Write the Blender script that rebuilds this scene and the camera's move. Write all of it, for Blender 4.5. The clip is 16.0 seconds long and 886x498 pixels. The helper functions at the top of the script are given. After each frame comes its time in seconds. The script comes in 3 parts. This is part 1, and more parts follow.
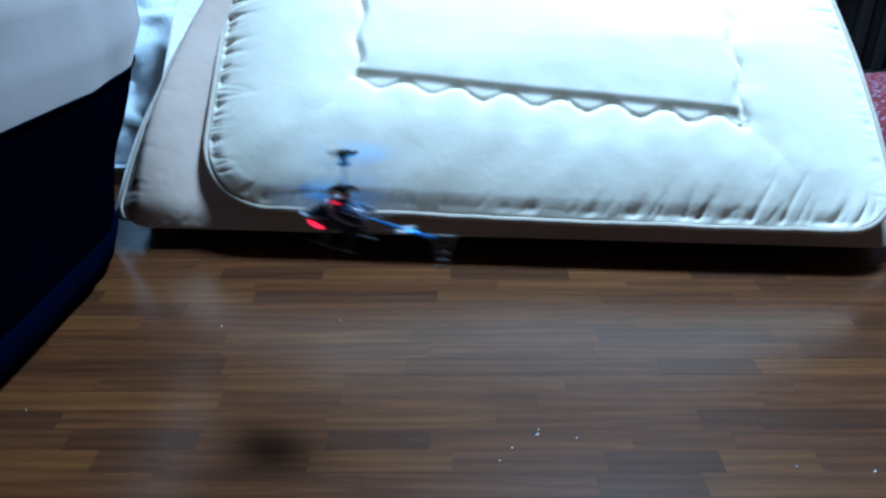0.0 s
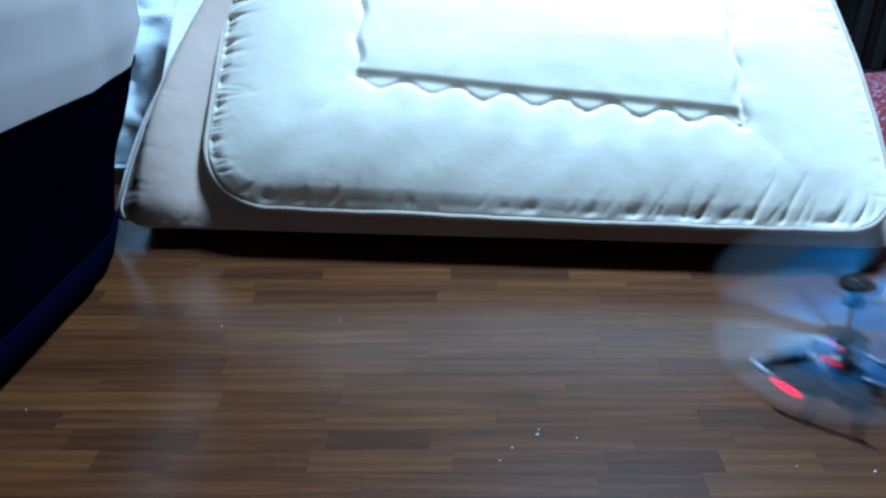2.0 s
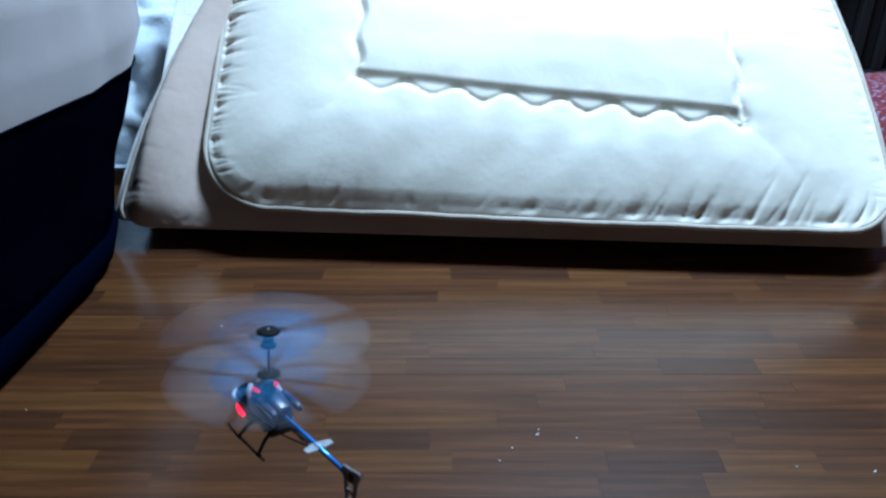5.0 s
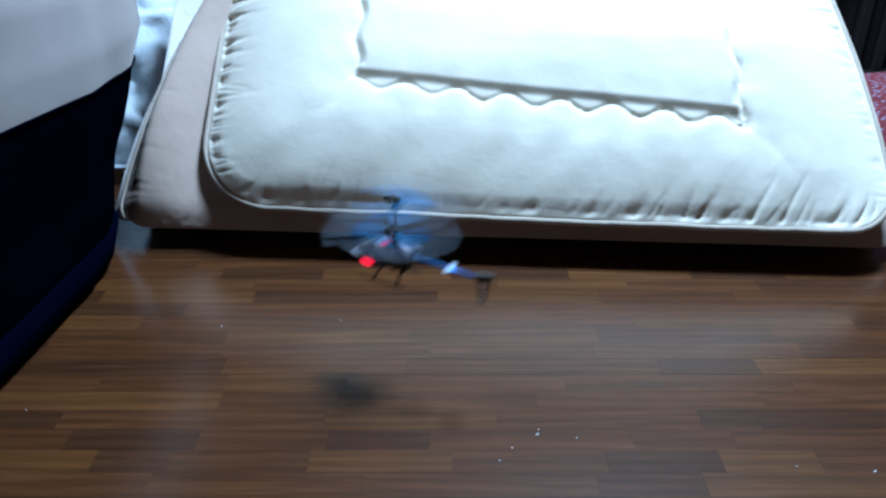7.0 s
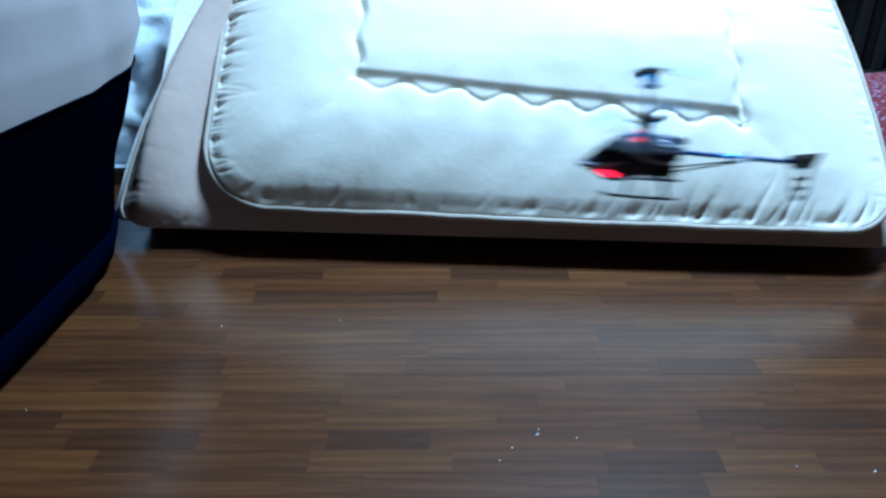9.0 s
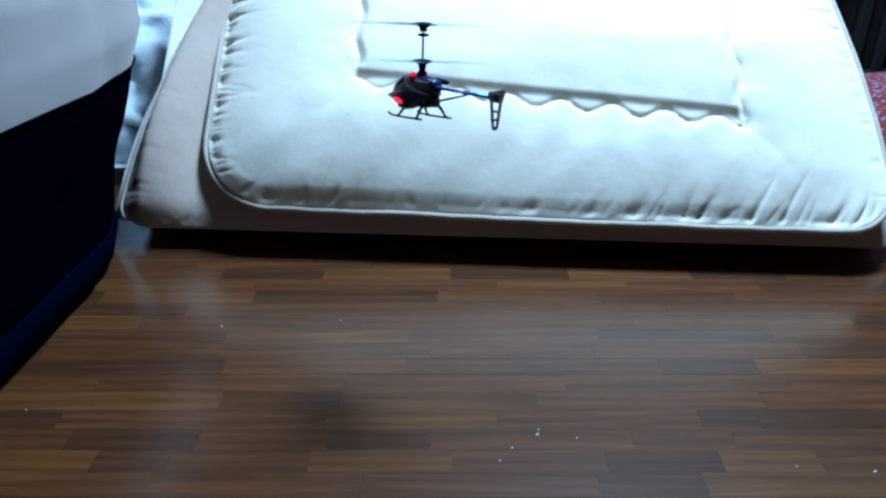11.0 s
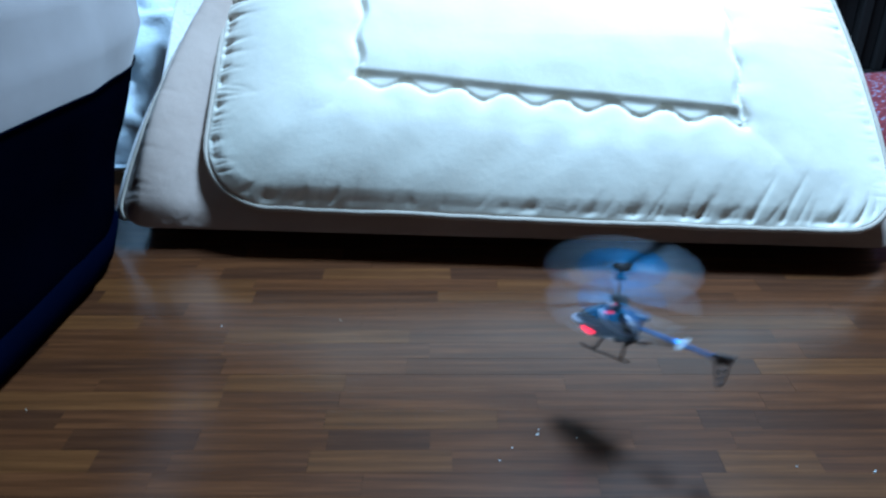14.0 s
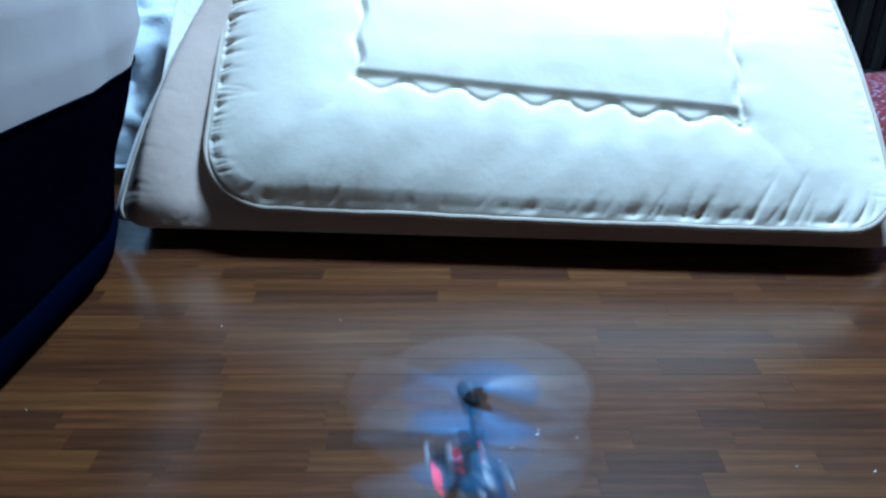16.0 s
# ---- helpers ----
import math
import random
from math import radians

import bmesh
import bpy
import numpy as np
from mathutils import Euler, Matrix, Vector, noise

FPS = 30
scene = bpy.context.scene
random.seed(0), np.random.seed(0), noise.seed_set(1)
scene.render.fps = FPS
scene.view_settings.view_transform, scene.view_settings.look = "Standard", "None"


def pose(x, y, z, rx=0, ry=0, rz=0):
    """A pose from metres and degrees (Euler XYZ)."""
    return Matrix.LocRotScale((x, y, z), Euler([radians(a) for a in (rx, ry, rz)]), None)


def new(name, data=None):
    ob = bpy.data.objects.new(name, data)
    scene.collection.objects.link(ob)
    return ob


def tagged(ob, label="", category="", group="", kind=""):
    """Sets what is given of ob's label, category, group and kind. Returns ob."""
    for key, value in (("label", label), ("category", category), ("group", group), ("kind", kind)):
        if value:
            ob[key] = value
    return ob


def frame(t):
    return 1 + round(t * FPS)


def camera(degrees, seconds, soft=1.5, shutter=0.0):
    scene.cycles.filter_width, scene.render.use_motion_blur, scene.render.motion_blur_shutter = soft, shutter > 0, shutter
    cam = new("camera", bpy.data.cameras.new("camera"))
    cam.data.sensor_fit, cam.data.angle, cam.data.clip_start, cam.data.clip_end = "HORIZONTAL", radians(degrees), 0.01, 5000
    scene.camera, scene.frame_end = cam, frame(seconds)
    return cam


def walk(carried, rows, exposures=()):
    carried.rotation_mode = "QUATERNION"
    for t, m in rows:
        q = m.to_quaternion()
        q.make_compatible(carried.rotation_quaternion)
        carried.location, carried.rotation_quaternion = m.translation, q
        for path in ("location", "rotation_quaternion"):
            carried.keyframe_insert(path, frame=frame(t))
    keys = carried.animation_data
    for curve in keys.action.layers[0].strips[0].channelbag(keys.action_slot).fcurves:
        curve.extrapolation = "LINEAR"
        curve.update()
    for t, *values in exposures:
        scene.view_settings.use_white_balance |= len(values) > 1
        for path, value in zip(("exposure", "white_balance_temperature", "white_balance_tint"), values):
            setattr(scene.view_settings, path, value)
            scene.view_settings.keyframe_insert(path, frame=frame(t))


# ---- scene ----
cam = camera(60, 16.0, soft=2.5, shutter=0.95)
EYE = (0.0, 0.0, 0.60)
TILT = 27.93
walk(cam, [(0.0, pose(*EYE, 90 - TILT, 0, 0)), (16.0, pose(*EYE, 90 - TILT, 0, 0))],
     exposures=[(0.0, -0.04, 6180, 11), (2.6, -0.04, 6180, 11), (3.0, -0.04, 6680, 15), (4.0, -0.04, 6800, 17), (7.0, -0.04, 6790, 17),
                (7.5, -0.04, 6400, 12), (8.0, -0.04, 6050, 10), (9.0, -0.04, 6100, 10), (11.0, -0.04, 6380, 12), (11.6, -0.04, 6380, 12), (12.4, -0.04, 6180, 11),
                (14.1, -0.04, 6180, 11), (14.5, -0.04, 6800, 17), (15.0, -0.04, 6820, 18), (15.5, -0.04, 6350, 13), (16.0, -0.04, 6250, 12)])

# ---- world and lamps ----
world = bpy.data.worlds.new("world")
scene.world = world
world.use_nodes = True
world.node_tree.nodes["Background"].inputs[0].default_value = (0.02, 0.022, 0.03, 1)
world.node_tree.nodes["Background"].inputs[1].default_value = 0.15

LAMP = (0.56, 1.54, 2.30)
lamp_data = bpy.data.lights.new("ceiling_lamp_light", "AREA")
lamp_data.shape, lamp_data.size = "DISK", 0.52
lamp_data.energy = 190
lamp_data.color = (0.402, 0.69, 1.0)
lamp_light = new("ceiling_lamp_light", lamp_data)
lamp_light.matrix_basis = pose(LAMP[0], LAMP[1], LAMP[2] - 0.012, 0, 0, 0)


# ---- materials ----
def mat(name, color, rough=0.6, metal=0.0, spec=0.5):
    m = bpy.data.materials.new(name)
    m.use_nodes = True
    b = m.node_tree.nodes["Principled BSDF"]
    b.inputs["Base Color"].default_value = (*color, 1)
    b.inputs["Roughness"].default_value = rough
    b.inputs["Metallic"].default_value = metal
    b.inputs["Specular IOR Level"].default_value = spec
    return m, m.node_tree.nodes, m.node_tree.links, b


def ramp(nodes, stops):
    r = nodes.new("ShaderNodeValToRGB")
    e = r.color_ramp.elements
    while len(e) < len(stops):
        e.new(0.5)
    for el, (pos, col) in zip(e, stops):
        el.position, el.color = pos, (*col, 1)
    return r


def noise_tex(nodes, links, vec, scale, detail=3.0, rough=0.55):
    n = nodes.new("ShaderNodeTexNoise")
    n.inputs["Scale"].default_value = scale
    n.inputs["Detail"].default_value = detail
    n.inputs["Roughness"].default_value = rough
    if vec is not None:
        links.new(vec, n.inputs["Vector"])
    return n.outputs["Fac"]


def add_bump(nodes, links, b, height, strength, distance):
    u = nodes.new("ShaderNodeBump")
    u.inputs["Strength"].default_value = strength
    u.inputs["Distance"].default_value = distance
    links.new(height, u.inputs["Height"])
    links.new(u.outputs[0], b.inputs["Normal"])
    return u


def position(nodes):
    return nodes.new("ShaderNodeNewGeometry").outputs["Position"]


def mapped(nodes, links, vec, scale, loc=None):
    mp = nodes.new("ShaderNodeMapping")
    mp.inputs["Scale"].default_value = scale
    links.new(vec, mp.inputs["Vector"])
    if loc is not None:
        links.new(loc, mp.inputs["Location"])
    return mp.outputs[0]


def cloth(name, dark, light, rough=0.85, weave=900, wrinkle=18, bump=0.25, sheen=0.15, spec=0.2):
    m, n, l, b = mat(name, light, rough, 0, spec)
    pos = position(n)
    a = noise_tex(n, l, pos, 7, 4)
    r = ramp(n, [(0.32, dark), (0.68, light)])
    l.new(a, r.inputs[0])
    fine = noise_tex(n, l, pos, weave, 2)
    b.inputs["Sheen Weight"].default_value = sheen
    l.new(r.outputs[0], b.inputs["Base Color"])
    wr = noise_tex(n, l, pos, wrinkle, 5)
    ad = n.new("ShaderNodeMath")
    ad.operation = "MULTIPLY_ADD"
    l.new(fine, ad.inputs[0])
    ad.inputs[1].default_value = 0.08
    l.new(wr, ad.inputs[2])
    add_bump(n, l, b, ad.outputs[0], bump, 0.012)
    return m


def wood(name, tones, rough=0.3, along=(1.2, 20, 20), shift=3.0, vary=0.35, coat=0.0):
    """Stained wood; the grain runs along x, every board has its own tone."""
    m, n, l, b = mat(name, tones[1], rough, 0, 0.12)
    pos = position(n)
    rnd = n.new("ShaderNodeObjectInfo").outputs["Random"]
    off = n.new("ShaderNodeVectorMath")
    off.operation = "SCALE"
    off.inputs[0].default_value = (3.1 * shift, 11.7 * shift, 5.3)
    l.new(rnd, off.inputs["Scale"])
    v = mapped(n, l, pos, along, off.outputs[0])
    broad = n.new("ShaderNodeMath")
    broad.operation = "MULTIPLY"
    l.new(noise_tex(n, l, v, 2.2, 6, 0.68), broad.inputs[0])
    broad.inputs[1].default_value = 0.5
    g = broad.outputs[0]
    w = n.new("ShaderNodeTexWave")
    w.wave_type, w.bands_direction = "BANDS", "Y"
    w.inputs["Scale"].default_value = 1.1
    w.inputs["Distortion"].default_value = 14.0
    w.inputs["Detail"].default_value = 3.0
    w.inputs["Detail Scale"].default_value = 0.7
    l.new(mapped(n, l, pos, (1.6, 15, 15), off.outputs[0]), w.inputs["Vector"])
    s = n.new("ShaderNodeMath")
    s.operation = "MULTIPLY_ADD"
    l.new(w.outputs["Fac"], s.inputs[0])
    s.inputs[1].default_value = 0.13
    l.new(g, s.inputs[2])
    streak = noise_tex(n, l, mapped(n, l, pos, (11.0, 260, 260), off.outputs[0]), 1.0, 6, 0.68)
    t2 = n.new("ShaderNodeMath")
    t2.operation = "MULTIPLY_ADD"
    l.new(streak, t2.inputs[0])
    t2.inputs[1].default_value = 0.64
    t2.inputs[2].default_value = -0.045
    t3 = n.new("ShaderNodeMath")
    l.new(s.outputs[0], t3.inputs[0])
    l.new(t2.outputs[0], t3.inputs[1])
    s = t3
    r = ramp(n, [(0.30, tuple(c * 0.74 for c in tones[0])), (0.58, tones[1]), (0.88, tuple(c * 1.25 for c in tones[2]))])
    l.new(s.outputs[0], r.inputs[0])
    hsv = n.new("ShaderNodeHueSaturation")
    mr = n.new("ShaderNodeMapRange")
    mr.inputs["To Min"].default_value = 1 - vary
    mr.inputs["To Max"].default_value = 1 + vary
    l.new(rnd, mr.inputs["Value"])
    l.new(mr.outputs[0], hsv.inputs["Value"])
    l.new(r.outputs[0], hsv.inputs["Color"])
    l.new(hsv.outputs[0], b.inputs["Base Color"])
    rr = n.new("ShaderNodeMapRange")
    rr.inputs["To Min"].default_value = rough - 0.07
    rr.inputs["To Max"].default_value = rough + 0.13
    l.new(noise_tex(n, l, pos, 9, 4), rr.inputs["Value"])
    l.new(rr.outputs[0], b.inputs["Roughness"])
    b.inputs["Coat Weight"].default_value = coat
    b.inputs["Coat IOR"].default_value = 1.62
    b.inputs["Coat Roughness"].default_value = 0.11
    pores = noise_tex(n, l, mapped(n, l, pos, (25, 900, 900)), 1.0, 3, 0.6)
    relief = n.new("ShaderNodeMath")
    relief.operation = "MULTIPLY_ADD"
    l.new(streak, relief.inputs[0])
    relief.inputs[1].default_value = 1.6
    l.new(pores, relief.inputs[2])
    u = add_bump(n, l, b, relief.outputs[0], 0.29, 0.0004)
    l.new(u.outputs[0], b.inputs["Coat Normal"])
    return m


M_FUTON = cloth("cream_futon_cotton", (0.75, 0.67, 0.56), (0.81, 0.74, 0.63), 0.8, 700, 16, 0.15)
# pinker, darker cotton for the lower futon, with its shade put into the colour
M_FUTON_SHADED = cloth("cream_futon_cotton_shaded", (0.43, 0.315, 0.262), (0.50, 0.375, 0.315), 0.8, 700, 16, 0.24)
# piping darker than the cotton: the near edge's shade is put into its colour
M_PIPING = cloth("cream_piping_shaded", (0.40, 0.325, 0.265), (0.49, 0.405, 0.335), 0.7, 700, 60, 0.2)
M_BAG_TOP = cloth("beige_stretch_knit", (0.265, 0.222, 0.212), (0.315, 0.266, 0.256), 0.9, 1200, 6, 0.15)
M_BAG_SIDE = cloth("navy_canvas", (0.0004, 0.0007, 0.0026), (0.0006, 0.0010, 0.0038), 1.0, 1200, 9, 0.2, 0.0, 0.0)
M_BLANKET = cloth("silver_blue_blanket", (0.45, 0.52, 0.58), (0.72, 0.78, 0.82), 0.45, 500, 25, 0.5)
M_PAD = cloth("white_towelling", (0.66, 0.60, 0.58), (0.78, 0.74, 0.72), 0.9, 500, 120, 0.2)
WOOD_TONES = {
    "mid": ((0.045, 0.0141, 0.0047), (0.071, 0.0224, 0.0074), (0.104, 0.0345, 0.0114)),
    "dark": ((0.034, 0.0108, 0.0042), (0.052, 0.0170, 0.0063), (0.076, 0.0258, 0.0094)),
    "light": ((0.056, 0.0185, 0.0055), (0.086, 0.0290, 0.0085), (0.120, 0.0424, 0.0127)),
}
M_WOOD = {k: wood("floor_wood_" + k, v, 0.42, vary=0.08, coat=1.0) for k, v in WOOD_TONES.items()}
M_SUBFLOOR = wood("floor_wood_base", WOOD_TONES["dark"], 0.5)
# shelf wood near black: the shade it stands in is put into the colour
M_SHELF = wood("shaded_shelf_wood", ((0.003, 0.002, 0.002), (0.006, 0.0045, 0.004), (0.010, 0.007, 0.006)), 0.7)


def plaster(name, col):
    m, n, l, b = mat(name, col, 0.9, 0, 0.2)
    pos = position(n)
    r = ramp(n, [(0.3, tuple(c * 0.9 for c in col)), (0.7, col)])
    l.new(noise_tex(n, l, pos, 3, 4), r.inputs[0])
    l.new(r.outputs[0], b.inputs["Base Color"])
    add_bump(n, l, b, noise_tex(n, l, pos, 160, 4), 0.2, 0.002)
    return m


# unseen walls and ceiling; their brown is chosen for a dim, warm bounce
M_WALL = plaster("wall_bounce_brown", (0.085, 0.042, 0.020))
M_CEILING = plaster("ceiling_bounce_brown", (0.13, 0.075, 0.042))


# ---- helpers for meshes ----
def part(name, bm, material, parent=None, label=""):
    me = bpy.data.meshes.new(name)
    bm.to_mesh(me)
    bm.free()
    ob = new(name, me)
    for mm in (material if isinstance(material, (list, tuple)) else [material]):
        me.materials.append(mm)
    for f in me.polygons:
        f.use_smooth = True
    if parent is not None:
        ob.parent = parent
    if label:
        ob["label"] = label
    return ob


def empty(name, m):
    ob = new(name)
    ob.empty_display_size = 0.05
    ob.matrix_basis = m
    return ob


def flat(ob):
    for f in ob.data.polygons:
        f.use_smooth = False
    return ob


def box(bm, lo, hi, bevel=0.0, m=None):
    c = [(a + b) / 2 for a, b in zip(lo, hi)]
    s = [b - a for a, b in zip(lo, hi)]
    r = bmesh.ops.create_cube(bm, size=1, matrix=Matrix.Translation(c) @ Matrix.Diagonal((*s, 1)))
    vs = r["verts"]
    if bevel:
        es = list({e for v in vs for e in v.link_edges})
        g = bmesh.ops.bevel(bm, geom=es, offset=bevel, segments=2, affect="EDGES", profile=0.5)
        vs = list({v for f in g["faces"] for v in f.verts} | {v for v in vs if v.is_valid})
    if m is not None:
        bmesh.ops.transform(bm, matrix=m, verts=vs)
    return vs


def tube(bm, pts, radius, sides=8, closed=False, caps=True):
    """A round bar along a line of points."""
    pts = [Vector(p) for p in pts]
    n = len(pts)
    rings = []
    ref = None
    for i, p in enumerate(pts):
        a = pts[(i - 1) % n] if (closed or i > 0) else p
        b = pts[(i + 1) % n] if (closed or i < n - 1) else p
        d = (b - a).normalized()
        if ref is None:
            ref = d.orthogonal().normalized()
        ref = (ref - d * ref.dot(d)).normalized()
        side = d.cross(ref)
        r = radius[i] if isinstance(radius, (list, tuple)) else radius
        rings.append([bm.verts.new(p + (ref * math.cos(k * math.tau / sides) + side * math.sin(k * math.tau / sides)) * r)
                      for k in range(sides)])
    for i in range(n if closed else n - 1):
        u, v = rings[i], rings[(i + 1) % n]
        for k in range(sides):
            bm.faces.new((u[k], u[(k + 1) % sides], v[(k + 1) % sides], v[k]))
    if caps and not closed:
        bm.faces.new(rings[0][::-1])
        bm.faces.new(rings[-1])


def lathe(bm, profile, sides=20, m=None):
    """Turns (radius, height) pairs round z."""
    rings = []
    for r, z in profile:
        ring = [Vector((r * math.cos(k * math.tau / sides), r * math.sin(k * math.tau / sides), z)) for k in range(sides)]
        rings.append([bm.verts.new(m @ p if m is not None else p) for p in ring])
    for u, v in zip(rings, rings[1:]):
        for k in range(sides):
            bm.faces.new((u[k], u[(k + 1) % sides], v[(k + 1) % sides], v[k]))
    bm.faces.new(rings[0][::-1])
    bm.faces.new(rings[-1])


def grid_faces(bm, rows, wrap=False):
    for u, v in zip(rows, rows[1:]):
        n = len(u)
        for k in range(n if wrap else n - 1):
            bm.faces.new((u[k], u[(k + 1) % n], v[(k + 1) % n], v[k]))


# ---- room ----
def room():
    def slab(name, lo, hi, material, label):
        bm = bmesh.new()
        box(bm, lo, hi)
        tagged(flat(part(name, bm, material)), label, kind="structure")
    # added out of view to close the room and tint the bounced light
    slab("wall_north", (-2.0, 3.20, 0), (2.2, 3.32, 2.42), M_WALL, "plain unseen wall behind the bedding, dark brown for the bounce light")
    slab("wall_south", (-2.0, -1.62, 0), (2.2, -1.50, 2.42), M_WALL, "plain unseen wall, dark brown for the bounce light")
    slab("wall_west", (-2.12, -1.62, 0), (-2.0, 3.32, 2.42), M_WALL, "plain unseen wall, dark brown for the bounce light")
    slab("wall_east", (2.2, -1.62, 0), (2.32, 3.32, 2.42), M_WALL, "plain unseen wall, dark brown for the bounce light")
    slab("ceiling", (-2.12, -1.62, 2.42), (2.32, 3.32, 2.52), M_CEILING, "plain unseen ceiling, dark brown for the bounce light")


STRIP = 0.0345
FLOOR_Y = 1.066


def floor():
    bm = bmesh.new()
    box(bm, (-2.12, -1.62, -0.10), (2.32, 3.32, -0.0032))
    base = tagged(flat(part("floor", bm, M_SUBFLOOR)), "dark brown varnished wooden strip floor", kind="structure")
    # joints of rows that stand out: row: (joints, tones between them)
    known = {
        0: ((0.012, 0.197, 0.388, 0.534, 0.619), ('dark', 'light', 'dark', 'light')),
        1: ((-0.732, -0.29, 0.083), ('light', 'mid')),
        2: ((-0.51, -0.282, -0.008, 0.235, 0.436), ('light', 'dark', 'light', 'mid')),
        3: ((-0.373, -0.069, 0.326), ('mid', 'mid')),
        4: ((-0.427, -0.115, 0.269, 0.58), ('mid', 'mid', 'light')),
        5: ((-0.563, -0.298, -0.046, 0.214, 0.455), ('mid', 'light', 'mid', 'dark')),
        6: ((-0.294, -0.018, 0.201, 0.48), ('mid', 'mid', 'mid')),
        7: ((-0.596, -0.285, -0.047, 0.281, 0.407, 0.583), ('dark', 'mid', 'mid', 'dark', 'light')),
        8: ((-0.273, -0.123, 0.153, 0.437), ('light', 'mid', 'mid')),
        9: ((-0.553, -0.271, -0.126, 0.114, 0.389), ('light', 'mid', 'mid', 'mid')),
        10: ((-0.621, -0.451, -0.139, 0.064, 0.303, 0.37), ('dark', 'mid', 'light', 'mid', 'dark')),
        11: ((-0.568, -0.427, -0.279, -0.131, -0.015, 0.216, 0.331), ('mid', 'dark', 'mid', 'dark', 'mid', 'mid')),
        12: ((-0.567, -0.384, -0.3, -0.148, 0.01, 0.18, 0.306, 0.413), ('light', 'dark', 'mid', 'light', 'mid', 'dark', 'light')),
        13: ((-0.528, -0.313, -0.086, 0.165, 0.278), ('mid', 'mid', 'mid', 'dark')),
    }
    rnd = random.Random(7)
    meshes = {}

    def plank(x0, x1, row, tone):
        n = max(0.01, x1 - x0)
        key = (round(n, 3), tone)
        y0 = FLOOR_Y - (row + 1) * STRIP
        if key not in meshes:
            b = bmesh.new()
            box(b, (0.0001, 0.0001, -0.0032), (n - 0.0001, STRIP - 0.0001, 0.0))
            me = bpy.data.meshes.new("plank")
            b.to_mesh(me)
            b.free()
            me.materials.append(M_WOOD[tone])
            meshes[key] = me
        ob = new("plank", meshes[key])
        ob.parent = base
        ob.location = (x0, y0, rnd.uniform(-0.00012, 0))

    for row in range(-3, 20):
        lim = 1.02 if row < 6 else 0.80
        js, tones = known.get(row, ((rnd.uniform(-0.2, 0.1),), ()))
        xs, ts = list(js), list(tones)
        while xs[-1] < lim:
            xs.append(round(xs[-1] + rnd.choice((0.16, 0.2, 0.24, 0.24, 0.28)), 3))
            ts.append(rnd.choice(("mid", "mid", "mid", "mid", "dark", "light")))
        while xs[0] > -lim:
            xs.insert(0, round(xs[0] - rnd.choice((0.16, 0.2, 0.24, 0.24, 0.28)), 3))
            ts.insert(0, rnd.choice(("mid", "mid", "mid", "dark", "light")))
        for a, c, tn in zip(xs, xs[1:], ts):
            plank(a, c, row, tn)
    # the rest of the floor, too far off to pick apart
    bm = bmesh.new()
    for row in range(-62, 76):
        x = -2.1 + rnd.uniform(0, 0.2)
        lim = 1.02 if row < 6 else 0.80
        while x < 2.2:
            n = rnd.choice((0.2, 0.24, 0.28))
            y0 = FLOOR_Y - (row + 1) * STRIP
            if (-3 <= row < 20) and x + n > -lim - 0.02 and x < lim + 0.3:
                x += n
                continue
            if y0 > -1.5 and y0 + STRIP < 3.2:
                box(bm, (x, y0 + 0.0003, -0.0032), (min(x + n, 2.2) - 0.0005, y0 + STRIP - 0.0003, -0.0003))
            x += n
    rest = flat(part("planks", bm, M_WOOD["mid"], base))
    rest["kind"] = "stuff"


room()
floor()


# ---- ceiling lamp ----
def ceiling_lamp():
    m, n, l, b = mat("lamp_diffuser", (0.9, 0.9, 0.9), 0.5)
    b.inputs["Emission Color"].default_value = (0.88, 0.96, 1.0, 1)
    b.inputs["Emission Strength"].default_value = 3.0
    white, *_ = mat("white_lamp_plastic", (0.75, 0.75, 0.74), 0.4)
    lamp = tagged(empty("ceiling_lamp", pose(LAMP[0], LAMP[1], 2.42)), "round white ceiling lamp, switched on", "lamp")
    bm = bmesh.new()
    lathe(bm, [(0.05, -0.001), (0.25, -0.001), (0.26, -0.02), (0.25, -0.04), (0.05, -0.04)], 48)
    part("base", bm, white, lamp)
    bm = bmesh.new()
    lathe(bm, [(0.245, -0.0405), (0.24, -0.075), (0.20, -0.10), (0.10, -0.115), (0.01, -0.118)], 48)
    part("shade", bm, m, lamp, "glowing white plastic shade")


ceiling_lamp()


# ---- bedding ----
def smooth(a, b, x):
    t = min(1.0, max(0.0, (x - a) / (b - a)))
    return t * t * (3 - 2 * t)


